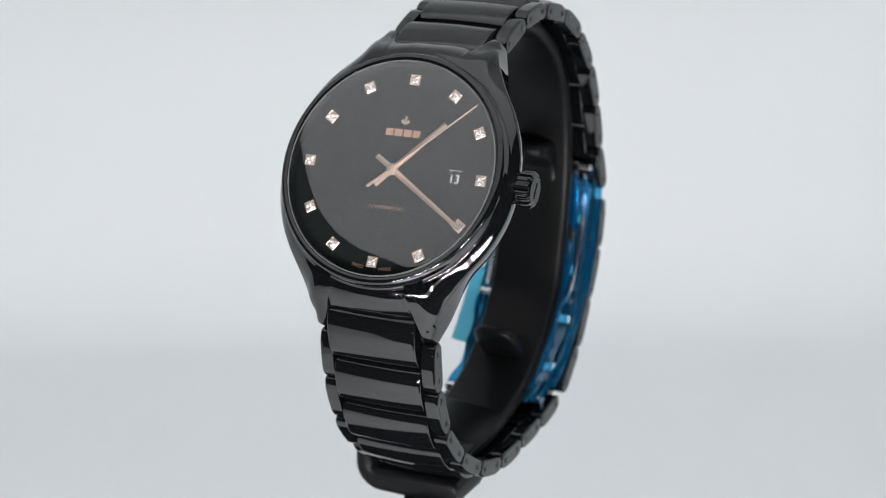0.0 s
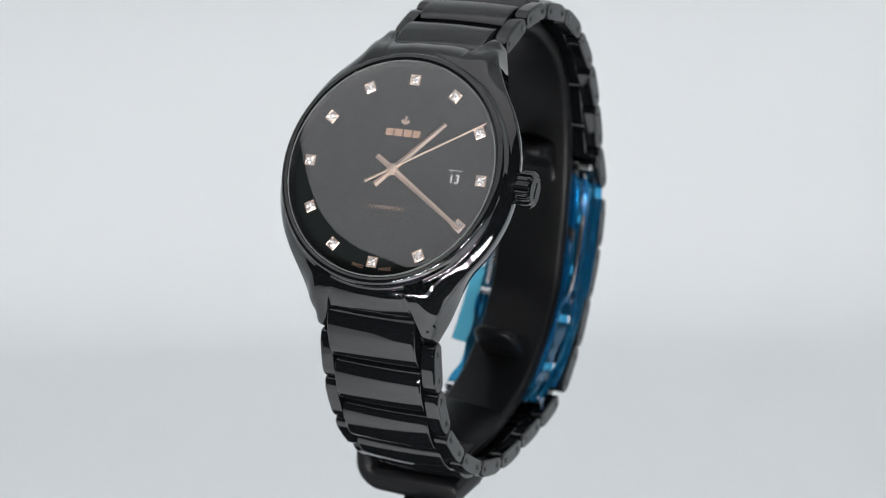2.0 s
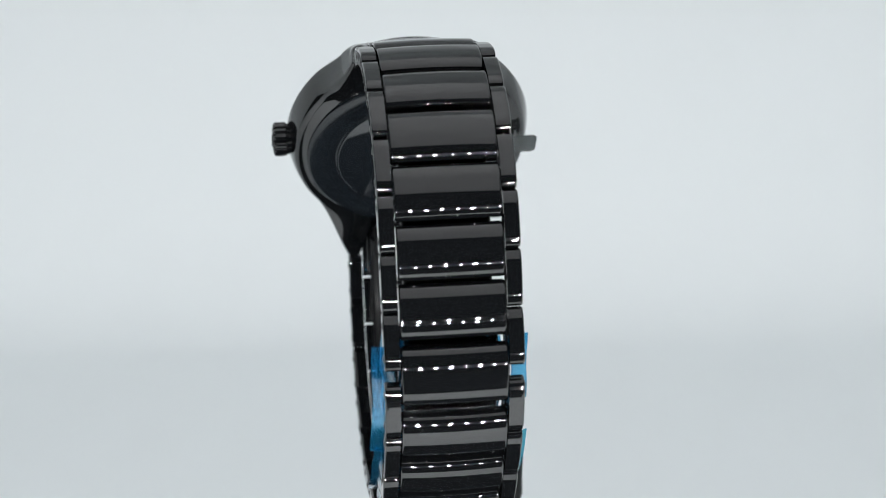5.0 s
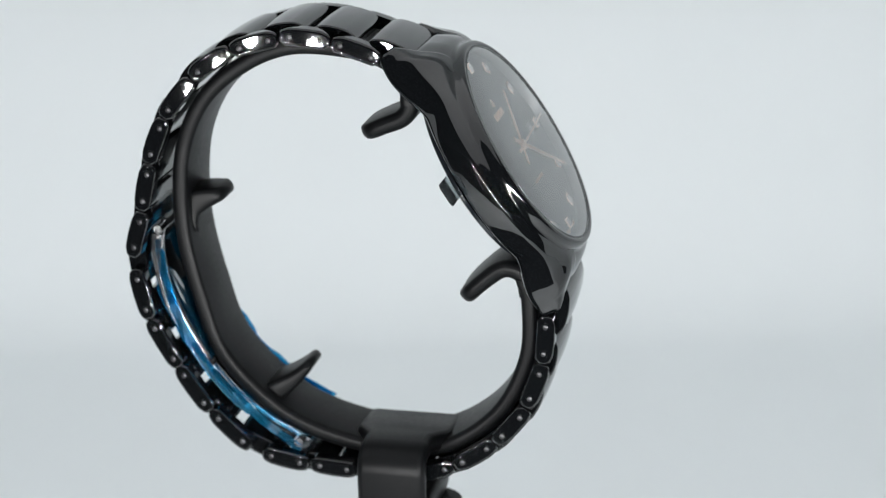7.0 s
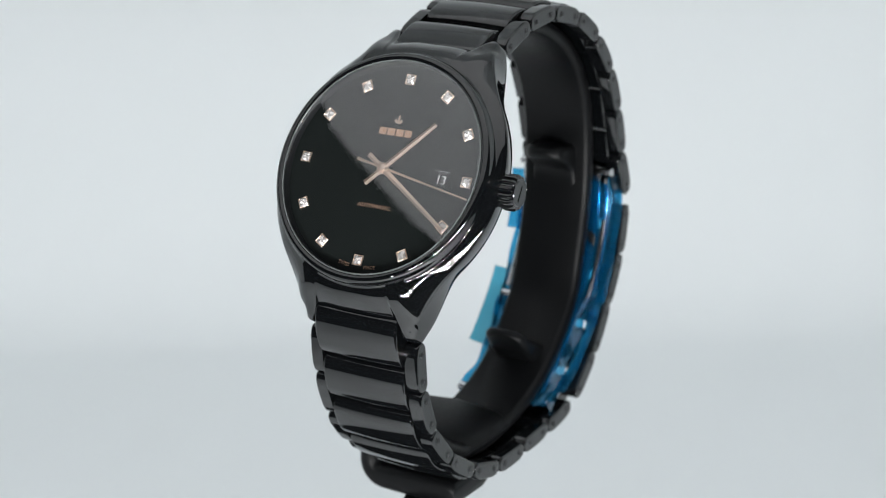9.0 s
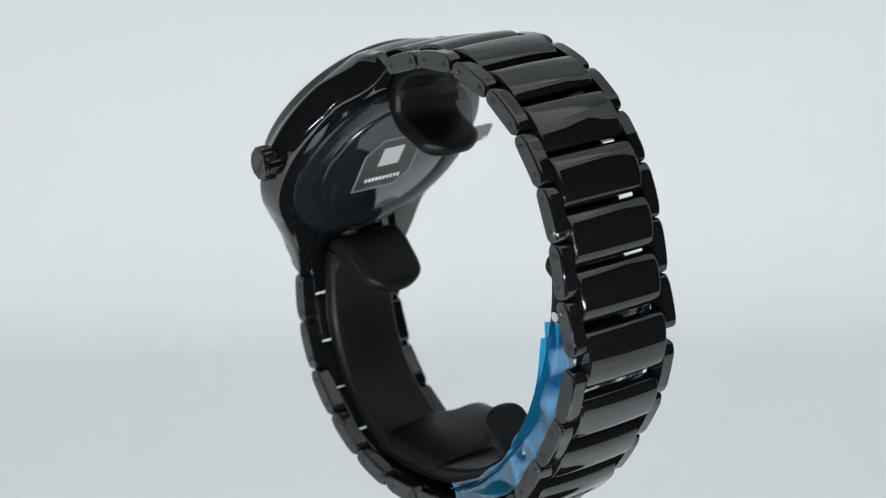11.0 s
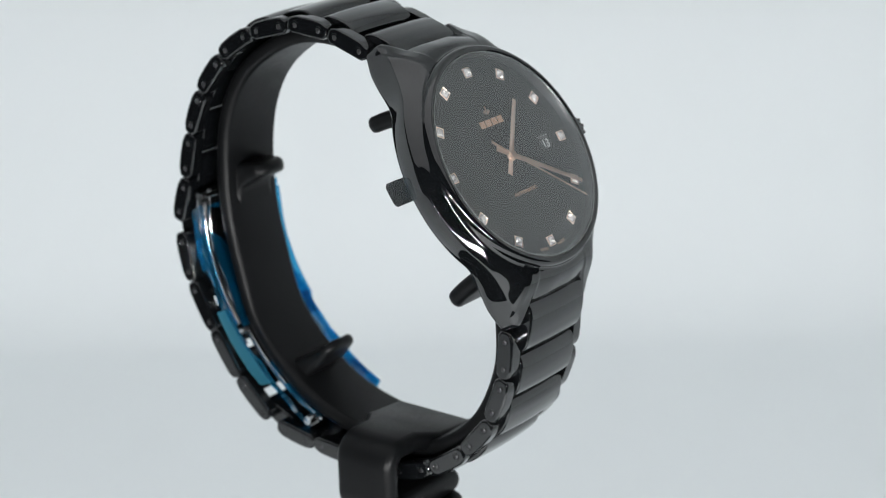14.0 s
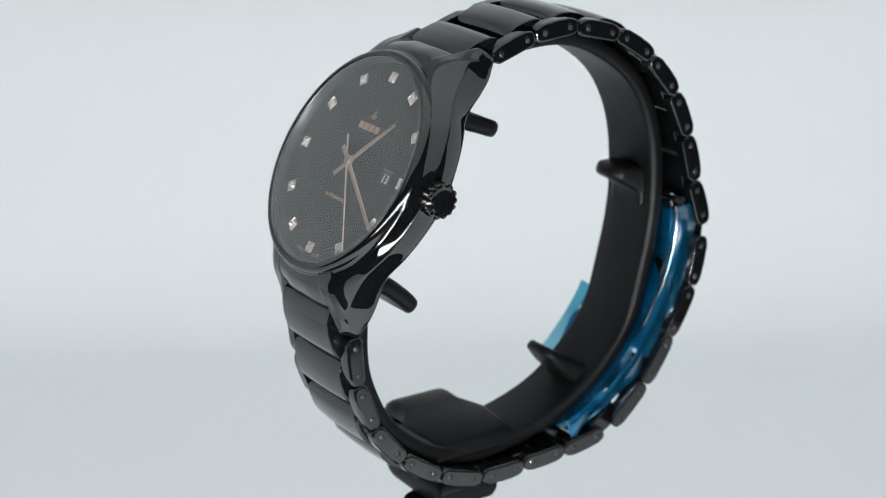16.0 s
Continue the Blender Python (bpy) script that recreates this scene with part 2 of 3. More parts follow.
def build_case(watch):
    bm = bmesh.new()
    n = 720
    rings = []
    for i in range(n):
        phi = 2 * math.pi * i / n
        r = outline_radius(phi)
        s, c = math.sin(phi), math.cos(phi)
        rc = soft_min(r, 22.3 / max(abs(c), 0.2), 1.6)                # the body, without the two legs of each lug
        ext = r - rc
        x_edge, u_edge = abs(rc * s), abs(rc * c)
        lug = smooth01(13.5, 22.3, u_edge)                  # 0 at the flanks, 1 at the lugs
        leg = smooth01(6.9, 8.3, abs(r * s)) * lug
        g = min(ext / 1.0, 1.0)
        edge = -1.2 - lug * (1.0 + 1.4 * smooth01(2.0, 9.5, x_edge))
        low = -5.9 - 3.0 * leg - 0.5 * lug * (1 - leg)
        sec = [(17.55, 1.65), (17.7, 1.85), (18.0, 1.96), (18.35, 1.92), (18.65, 1.7), (18.86, 1.3), (18.97, 0.85), (19.05, 0.4)]
        power = 1.25 + 0.75 * lug
        for f in (0.12, 0.26, 0.4, 0.54, 0.68, 0.8, 0.9):
            sec.append((19.1 + (rc - 0.3 - 19.1) * f, 0.2 + (edge + 0.2 - 0.2) * f ** power))
        sec += [(rc - 0.22 * (1 - g) + 0.25 * ext, edge + 0.1 * (1 - g) - 0.5 * g), (rc - 0.07 * (1 - g) + 0.6 * ext, edge - 0.12 * (1 - g) - 1.3 * g), (r - 0.12 * g, edge - 0.3 * (1 - g) - 2.2 * g), (r, edge - 0.5 * (1 - g) - 2.7 * g)]
        k = 1.3 * (1 - lug)                                 # the flank leans in towards the back
        top = edge - 0.5 * (1 - g) - 2.7 * g
        sec += [(r - 0.15 * k, top * 0.75 + low * 0.25), (r - 0.4 * k, top * 0.45 + low * 0.55), (r - 0.72 * k, top * 0.18 + low * 0.82), (r - 0.9 * k - 0.05, low + 0.3), (r - k - 0.3, low + 0.06), (r - k - 0.8, low - 0.05)]
        sec += [(min(r - 2.6, 18.0), -6.1 - 0.6 * lug), (16.8, -6.9), (15.5, -6.9)]
        rings.append([bm.verts.new(Vector((q * s, q * c, h)) * MM) for q, h in sec])
    for a, b in zip(rings, rings[1:] + rings[:1]):
        for j in range(len(a) - 1):
            bm.faces.new((a[j], a[j + 1], b[j + 1], b[j]))
    part("case", bm, CERAMIC, watch, "polished black ceramic case", DIAL, 55)


def text_mesh(body, size, mat, name, spread=1.0, shear=0.0):
    cu = bpy.data.curves.new(name, "FONT")
    cu.body, cu.size, cu.align_x, cu.align_y, cu.extrude = body, size * MM, "CENTER", "CENTER", 0.00003
    cu.space_character = spread
    cu.shear = shear
    tmp = bpy.data.objects.new(name, cu)
    scene.collection.objects.link(tmp)
    me = bpy.data.meshes.new_from_object(tmp.evaluated_get(bpy.context.evaluated_depsgraph_get()))
    bpy.data.objects.remove(tmp)
    me.name = name
    me.materials.clear()
    me.materials.append(mat)
    return me


def flat_at(x, y, z, rz=0.0, sx=1.0):
    return pose(x * MM, y * MM, z * MM, 0, 0, rz) @ Matrix.Diagonal((sx, 1, 1, 1))


def slab(w, h, t, bevel=0.05):
    bm = prism([(-w / 2, -h / 2), (w / 2, -h / 2), (w / 2, h / 2), (-w / 2, h / 2)], 0, t, "z")
    return soften(bm, bevel, 1) if bevel else bm


def diamond_mesh():
    bm = bmesh.new()
    levels = [(0.68, 0.0), (0.68, 0.16), (0.40, 0.34)]
    rings = []
    for k, (r, z) in enumerate(levels):
        ring = []
        for i in range(16):
            a = 2 * math.pi * (i + 0.5 * k) / 16
            m = max(abs(math.cos(a)), abs(math.sin(a)))
            ring.append(bm.verts.new(Vector((r * math.cos(a) / m, r * math.sin(a) / m, z + random.uniform(-0.13, 0.13) * (k == 1))) * MM))
        rings.append(ring)
    for a, b in zip(rings, rings[1:]):
        for i in range(16):
            j = (i + 1) % 16
            bm.faces.new((a[i], a[j], b[i]))
            bm.faces.new((a[j], b[j], b[i]))
    mid = bm.verts.new((0, 0, 0.30 * MM))
    for i in range(16):
        v = rings[-1][i]
        v.co.z += random.uniform(-0.17, 0.17) * MM
        bm.faces.new((v, rings[-1][(i + 1) % 16], mid))
    bmesh.ops.recalc_face_normals(bm, faces=bm.faces)
    me = bpy.data.meshes.new("diamond")
    bm.to_mesh(me)
    bm.free()
    me.materials.append(GEM)
    return me


def setting_mesh():
    """A square gold frame round a stone."""
    bm = bmesh.new()
    rings = []
    for r, z in ((0.84, 0.0), (0.84, 0.16), (0.76, 0.22), (0.68, 0.12), (0.68, 0.0)):
        rings.append([bm.verts.new(Vector((sx * r, sy * r, z)) * MM) for sx, sy in ((1, 1), (-1, 1), (-1, -1), (1, -1))])
    for a, b in zip(rings, rings[1:]):
        for i in range(4):
            bm.faces.new((a[i], a[(i + 1) % 4], b[(i + 1) % 4], b[i]))
    return finish(bm, "setting", ROSE, 20)


def hand_mesh(length, tail, w0, w1, wt, z, thick, hub, name):
    """A ridged hand along +y with a counterweight and a round hub, mm."""
    bm = bmesh.new()
    rows = [(-tail, wt), (-tail * 0.35, w0 * 0.9), (0, w0), (length * 0.5, (w0 * 1.05 + w1) / 2), (length, w1)]
    rings = []
    for y, w in rows:
        rings.append([bm.verts.new(Vector(p) * MM) for p in ((-w / 2, y, z), (-w / 2, y, z + thick * 0.5), (0, y, z + thick), (w / 2, y, z + thick * 0.5), (w / 2, y, z))])
    for a, b in zip(rings, rings[1:]):
        for i in range(5):
            bm.faces.new((a[i], a[(i + 1) % 5], b[(i + 1) % 5], b[i]))
    bm.faces.new(rings[0])
    bm.faces.new(rings[-1][::-1])
    hubbm = lathe([(0, z - 0.05), (hub, z - 0.05), (hub, z + thick * 0.9), (hub * 0.85, z + thick * 1.15), (0, z + thick * 1.2)], 32)
    tmp = bpy.data.meshes.new("hub")
    hubbm.to_mesh(tmp)
    hubbm.free()
    bm.from_mesh(tmp)
    return finish(bm, name, ROSE, 20)


def build_dial(watch):
    dial = part("dial", lathe([(0, 0), (9, 0), (17.6, 0.0), (17.6, -0.4), (0, -0.4)], 128), DIALMAT, watch, "plain glossy black dial", DIAL)
    part("flange", lathe([(17.56, 1.66), (17.45, 1.5), (17.25, 0.02), (17.6, 0.02)], 128), FLANGE, watch, "black inner ring of the dial", DIAL)
    gem, frame_mesh = diamond_mesh(), setting_mesh()
    for k in range(12):
        a = radians(30 * k)
        at = flat_at(14.9 * math.sin(a), 14.9 * math.cos(a), 0.01, -30 * k)
        part("setting", frame_mesh, ROSE, dial, at=at)
        part("diamond", gem, GEM, dial, "small square-cut white diamond", at @ pose(0, 0, 0, 0, 0, 90 * (k % 4)))
    # plain blocks in place of the maker's name and sign
    for x, w in ((-2.35, 1.3), (-0.8, 1.35), (0.8, 1.35), (2.35, 1.25)):
        part("printed_bar", slab(w, 1.15, 0.04, 0), ROSEPRINT, dial, at=flat_at(x, 6.15, 0.012))
    bm = bmesh.new()
    pts = []
    for k in range(9):
        a = radians(200 + 140 * k / 8)
        pts.append((0.82 * math.cos(a), 8.35 + 0.82 * math.sin(a)))
    for k in range(9):
        a = radians(340 - 140 * k / 8)
        pts.append((0.46 * math.cos(a), 8.55 + 0.62 * math.sin(a)))
    part("applied_sign", prism(pts, 0.01, 0.14, "z"), ROSE, dial)
    part("applied_sign", prism([(-0.17, 8.0), (0.17, 8.0), (0.12, 8.9), (-0.12, 8.9)], 0.01, 0.14, "z"), ROSE, dial)
    part("lettering", text_mesh("AUTOMATIC", 0.8, ROSEPRINT, "lettering", 1.05), ROSEPRINT, dial, "AUTOMATIC in rose gold print", flat_at(0, -6.1, 0.02, 0, 1.25))
    part("lettering", text_mesh("SWISS", 0.78, ROSEPRINT, "lettering"), ROSEPRINT, dial, "SWISS in rose gold print", flat_at(-2.35, -15.75, 0.02, -8.5))
    part("lettering", text_mesh("MADE", 0.78, ROSEPRINT, "lettering"), ROSEPRINT, dial, "MADE in rose gold print", flat_at(2.35, -15.75, 0.02, 8.5))
    # date window: a sunk disc, the glint on its upper lip painted as a white strip
    part("date_disc", slab(2.7, 2.2, 0.02, 0), FLANGE, dial, at=flat_at(10.35, -0.05, 0.006))
    part("date_edge_glint", slab(2.75, 0.07, 0.05, 0), WHITEPRINT, dial, at=flat_at(10.35, 1.12, 0.008))
    part("date_numeral", text_mesh("13", 2.0, WHITEPRINT, "date_numeral"), WHITEPRINT, dial, "white date 13", flat_at(10.4, -0.3, 0.04, 0, 0.95))
    part("hour_hand", hand_mesh(10.9, 3.7, 0.95, 0.75, 0.95, 0.55, 0.22, 0.95, "hour_hand"), ROSE, dial, "rose gold hour hand", flat_at(0, 0, 0, -41.3))
    part("minute_hand", hand_mesh(15.8, 3.5, 0.95, 0.6, 0.85, 0.85, 0.2, 0.9, "minute_hand"), ROSE, dial, "rose gold minute hand", flat_at(0, 0, 0, -121.0))
    second = part("second_hand", hand_mesh(16.6, 4.8, 0.4, 0.26, 0.55, 1.1, 0.12, 0.68, "second_hand"), ROSE, watch, "thin rose gold second hand", DIAL)
    glass = part("crystal", lathe([(0, 2.05), (6, 2.03), (12, 1.97), (16.8, 1.86), (17.58, 1.74)], 128), CRYSTAL, watch, "clear sapphire glass", DIAL)
    glass.visible_shadow = False
    part("crystal_edge", lathe([(17.34, 1.80), (17.40, 1.90), (17.52, 1.88), (17.56, 1.78)], 160), GLASSEDGE, watch, "ground pale edge of the glass", DIAL)
    return second


def build_crown(watch):
    n = 14
    bm = bmesh.new()
    rings = []
    for x, k in ((19.6, 0.86), (20.35, 0.9), (20.55, 1.0), (22.2, 1.0), (22.5, 0.93), (22.65, 0.8), (22.6, 0.72), (22.75, 0.66)):
        ring = []
        for i in range(n * 6):
            a = 2 * math.pi * i / (n * 6)
            ph = (i % 6)
            groove = (0.42 if ph in (0, 1) else 0.1 if ph in (2, 5) else 0.0) if k > 0.85 else 0.0
            r = 2.85 * k - groove
            ring.append(bm.verts.new(Vector((x, 0.35 + r * math.cos(a), -2.9 + r * math.sin(a))) * MM))
        rings.append(ring)
    for a, b in zip(rings, rings[1:]):
        for i in range(n * 6):
            j = (i + 1) % (n * 6)
            bm.faces.new((a[i], a[j], b[j], b[i]))
    bm.faces.new(rings[-1])
    bm.faces.new(rings[0][::-1])
    crown = part("crown", bm, CERAMIC, watch, "grooved black crown", DIAL, 25)
    part("crown_sign", soften(prism([(-0.9, -3.4), (1.6, -3.4), (1.6, -3.0), (-0.9, -3.0)], 22.7, 22.86), 0.05, 1), CERAMIC, crown)


def build_case_back(watch):
    back = part("case_back", lathe([(17.2, -6.6), (17.2, -7.15), (16.7, -7.45), (13.2, -7.75), (12.9, -7.6), (12.6, -7.6), (12.4, -7.8), (0, -7.85)], 128), BACKRING, watch, "dark case back", DIAL)
    part("back_window", lathe([(12.2, -7.83), (12.0, -7.95), (0, -8.0)], 96), BACKGLASS, back, "dark glossy back window")
    pts = [(-5.2, -3.0), (-3.0, -5.6), (5.2, -5.6), (5.2, 2.4), (2.6, 5.4), (-5.2, 5.4)]
    lab = soften(prism(pts, -8.06, -8.02, "z"), 0.02, 1)
    part("sticker", lab, LABELDARK, back, "dark printed sticker with grey rim")
    rim = prism([(-5.6, -3.2), (-3.2, -6.0), (5.6, -6.0), (5.6, 2.6), (2.8, 5.8), (-5.6, 5.8)], -8.03, -8.005, "z")
    part("sticker_rim", rim, LABELGREY, back)
    part("printed_patch", slab(4.2, 4.2, 0.02, 0), PRINTGREY, back, "plain pale printed patch", flat_at(0.0, 1.6, -8.09))
    for k in range(10):
        part("printed_bar", slab(0.42, 0.8, 0.02, 0), WHITEPRINT, back, at=flat_at(-3.3 + 0.74 * k, -3.6, -8.09))
    tab = prism([(-15.5, 0.0), (-20.2, 0.0), (-20.8, 0.5), (-20.9, 3.4), (-20.3, 4.0), (-15.5, 4.0)], -7.9, -7.8, "z")
    part("clear_tab", tab, CLEARFILM, back, "clear pull tab of the protective film")


GLASSEDGE = material("ground_glass_edge", (0.11, 0.12, 0.12), 0.25, ior=1.6, grain=0.05, scale=1500)
PRINTGREY = material("printed_grey", (0.30, 0.32, 0.32), 0.5)

# pin places along the bracelet, (y, z) mm, two to an outer link, from the upper lug round to the lower lug
PINS = [(21.73, 16.25), (26.7, 17.9), (30.05, 18.6), (34.9, 18.95), (38.45, 18.3), (43.3, 16.95), (46.3, 15.6), (50.4, 12.8), (52.8, 10.07), (55.76, 6.32),
        (57.43, 3.14), (59.22, -1.34), (60.09, -4.8), (61.13, -9.43), (61.86, -13.07), (63.19, -17.6), (62.95, -23.2), (61.72, -28.5), (60.4, -31.8), (57.4, -37.05),
        (55.7, -39.9), (52.45, -44.7), (50.0, -47.4), (45.9, -51.2), (40.95, -53.5), (36.0, -54.4), (32.45, -54.6), (27.8, -54.95), (24.1, -55.3), (19.3, -55.35),
        (15.83, -54.95), (11.0, -53.5), (7.9, -52.0), (3.8, -49.2), (1.2, -46.7), (-1.76, -43.15), (-3.4, -39.7), (-5.0, -35.3), (-5.7, -31.7), (-6.0, -27.05)]
HALF = 10.1                        # half the bracelet's width, mm


def shrink(points, by):
    """An outline moved inwards by so many mm."""
    n, out = len(points), []
    area = sum(points[i - 1][0] * points[i][1] - points[i][0] * points[i - 1][1] for i in range(n))
    sign = 1 if area > 0 else -1
    for i in range(n):
        d = (Vector(points[(i + 1) % n]) - Vector(points[i - 1])).normalized()
        out.append((points[i][0] - sign * d[1] * by, points[i][1] + sign * d[0] * by))
    return out


def rimmed(points, a, b, rim, both=False, cuts=1):
    """A bar along x from a to b whose end at b (or both ends) has a rounded rim round a flat face, mm."""
    steps = [(0.0, 1.0), (0.38, 0.92), (0.71, 0.71), (0.92, 0.38), (1.0, 0.0)]
    rows = []
    if both:
        rows += [(a, rim + 0.12)] + [(a + rim * (1 - k), rim * (1 - t)) for k, t in steps[::-1]] + [(a + rim + 0.15, 0.0)]
    else:
        rows += [(a, 0.0)]
    rows += [(rows[-1][0] + (b - rim - 0.15 - rows[-1][0]) * k / cuts, 0.0) for k in range(1, cuts + 1)] + [(b - rim * (1 - k), rim * (1 - t)) for k, t in steps] + [(b, rim + 0.12)]
    bm = bmesh.new()
    rings = [[bm.verts.new(Vector((x, p, q)) * MM) for p, q in (shrink(points, inset) if inset else points)] for x, inset in rows]
    n = len(points)
    for r0, r1 in zip(rings, rings[1:]):
        for i in range(n):
            bm.faces.new((r0[i], r0[(i + 1) % n], r1[(i + 1) % n], r1[i]))
    bm.faces.new(rings[0][::-1])
    bm.faces.new(rings[-1])
    return bm


def outer_link_mesh(length):
    h = length / 2
    pts = [(-h, 0.95), (-h + 1.6, 1.52), (0, 1.62), (h - 1.6, 1.52), (h, 0.95), (h, -0.75), (h - 0.9, -1.4), (-h + 0.9, -1.4), (-h, -0.75)]
    pts = rounded(pts, (1.1, 3, 6, 3, 1.1, 0.5, 0.5, 0.5, 0.5), 5)
    return finish(rimmed(pts, 7.85, HALF, 0.36), "outer_link", CERAMIC, 60)


def centre_link_mesh(length):
    """A cushion-shaped link: arched along the bracelet and a little across it."""
    h = length / 2
    pts = [(-h, 1.2), (-h * 0.6, 2.18), (0, 2.42), (h * 0.6, 2.18), (h, 1.2), (h, -0.6), (h - 0.6, -1.1), (-h + 0.6, -1.1), (-h, -0.6)]
    pts = rounded(pts, (2.6, 5, 10, 5, 2.6, 0.4, 0.4, 0.4, 0.4), 8)
    bm = rimmed(pts, -7.65, 7.65, 0.3, True, 12)
    for v in bm.verts:
        if v.co.z > 0.2 * MM:
            f = (v.co.x / (7.65 * MM)) ** 2
            v.co.z -= 0.25 * MM * f
    return finish(bm, "centre_link", CERAMIC, 60)


def on_band(p, q, lift=0.0, mirror=1):
    """Pose in the watch's space of a link whose middle is between p and q; its y runs along the bracelet, its z outwards."""
    d = Vector((0, q[0] - p[0], q[1] - p[1])).normalized()
    out = Vector((0, -d[2], d[1]))
    mid = Vector((0, (p[0] + q[0]) / 2, (p[1] + q[1]) / 2)) + out * lift
    x = d.cross(out)
    m = Matrix(((x[0], d[0], out[0], mid[0] * MM), (x[1], d[1], out[1], mid[1] * MM), (x[2], d[2], out[2], mid[2] * MM), (0, 0, 0, 1)))
    return SEAT @ m


def build_bracelet(watch):
    pin = finish(soften(lathe([(0, -0.2), (0.42, -0.2), (0.42, 0.03), (0.3, 0.1), (0, 0.1)], 14), 0.02, 1), "pin", PIN)
    hole = finish(lathe([(0.46, 0.0), (0.5, 0.035), (0.66, 0.035), (0.72, -0.02)], 20), "pin_hole", CERAMIC)
    meshes, mids = {}, {}
    n = len(PINS) // 2
    for i in range(n):
        p, q = PINS[2 * i], PINS[2 * i + 1]
        gap = math.dist(p, q)
        length = 8.35 if gap < 5.3 else round(gap + 3.6, 1)
        if length not in meshes:
            meshes[length] = outer_link_mesh(length)
        at = on_band(p, q)
        for side in (1, -1):
            ob = part("outer_link", meshes[length], CERAMIC, watch, at=at @ (pose(0, 0, 0) if side > 0 else Matrix.Diagonal((-1, 1, 1, 1))))
            for y in (-gap / 2, gap / 2):
                # set on the outer flank, axis along x
                part("pin", pin, PIN, ob, at=pose(HALF * MM, y * MM, 0, 0, 90, 0))
                part("pin_hole", hole, CERAMIC, ob, at=pose(HALF * MM, y * MM, 0, 0, 90, 0))
    # centre links: each holds the last pin of one outer link and the first of the next
    first = ((16.6, 15.0), (21.3, 16.85))
    last = ((-6.9, -27.3), (-7.6, -22.6))
    seats = [first] + [(PINS[2 * i + 1], PINS[2 * i + 2]) for i in range(n - 1)] + [last]
    for p, q in seats:
        length = round(min(max(math.dist(p, q) + 4.3, 7.4), 8.9), 1)
        if length not in mids:
            mids[length] = centre_link_mesh(length)
        part("centre_link", mids[length], CERAMIC, watch, at=on_band(p, q))


def sheet(rows, name, mat, thick=0.06, crumple=0.0, seed=0.0):
    """A thin skin through rows of points (mm), with real thickness."""
    bm = bmesh.new()
    grid = []
    for r in rows:
        line = []
        for p in r:
            p = Vector(p)
            if crumple:
                p = p + noise.noise_vector(p * 0.17 + Vector((seed, 0, 0))) * crumple * 1.25 + noise.noise_vector(p * 0.5 + Vector((0, seed, 0))) * crumple * 0.16
            line.append(bm.verts.new(p * MM))
        grid.append(line)
    for a, b in zip(grid, grid[1:]):
        for i in range(len(a) - 1):
            bm.faces.new((a[i], a[i + 1], b[i + 1], b[i]))
    bmesh.ops.recalc_face_normals(bm, faces=bm.faces)
    bmesh.ops.solidify(bm, geom=bm.faces[:], thickness=thick * MM)
    return finish(bm, name, mat, 60)


CLASP_PATH = [(59.0, -13.5), (59.3, -18.5), (58.6, -23.5), (57.0, -28.5), (54.2, -34.2), (51.0, -39.0), (47.3, -43.3), (42.6, -47.2), (38.0, -50.0), (35.2, -51.6)]


def build_clasp(watch):
    pts = spline(CLASP_PATH, 5)
    for half, a, b in ((6.9, 0, 26), (6.9, 22, len(pts))):
        rows = [(p[0], p[1], half, 0.45) for p in pts[a:b]]
        part("clasp_blade", band(rows, 0.3), STEEL, watch, "polished steel folding clasp blade", SEAT)
    for side in (1, -1):
        rows = [(p[0] + 0.3, p[1], 0.5, 1.2) for p in pts[2:24]]
        part("clasp_arm", band(rows, 0.4, side * 8.2), STEEL, watch, "polished steel clasp arm", SEAT)
    for k in (1, 24, 43):
        p = pts[k]
        bm = lathe([(0, -9.2), (0.75, -9.2), (0.75, 9.2), (0, 9.2)], 20)
        part("hinge_pin", bm, STEEL, watch, at=SEAT @ pose(0, p[0] * MM, p[1] * MM, 0, 90, 0))


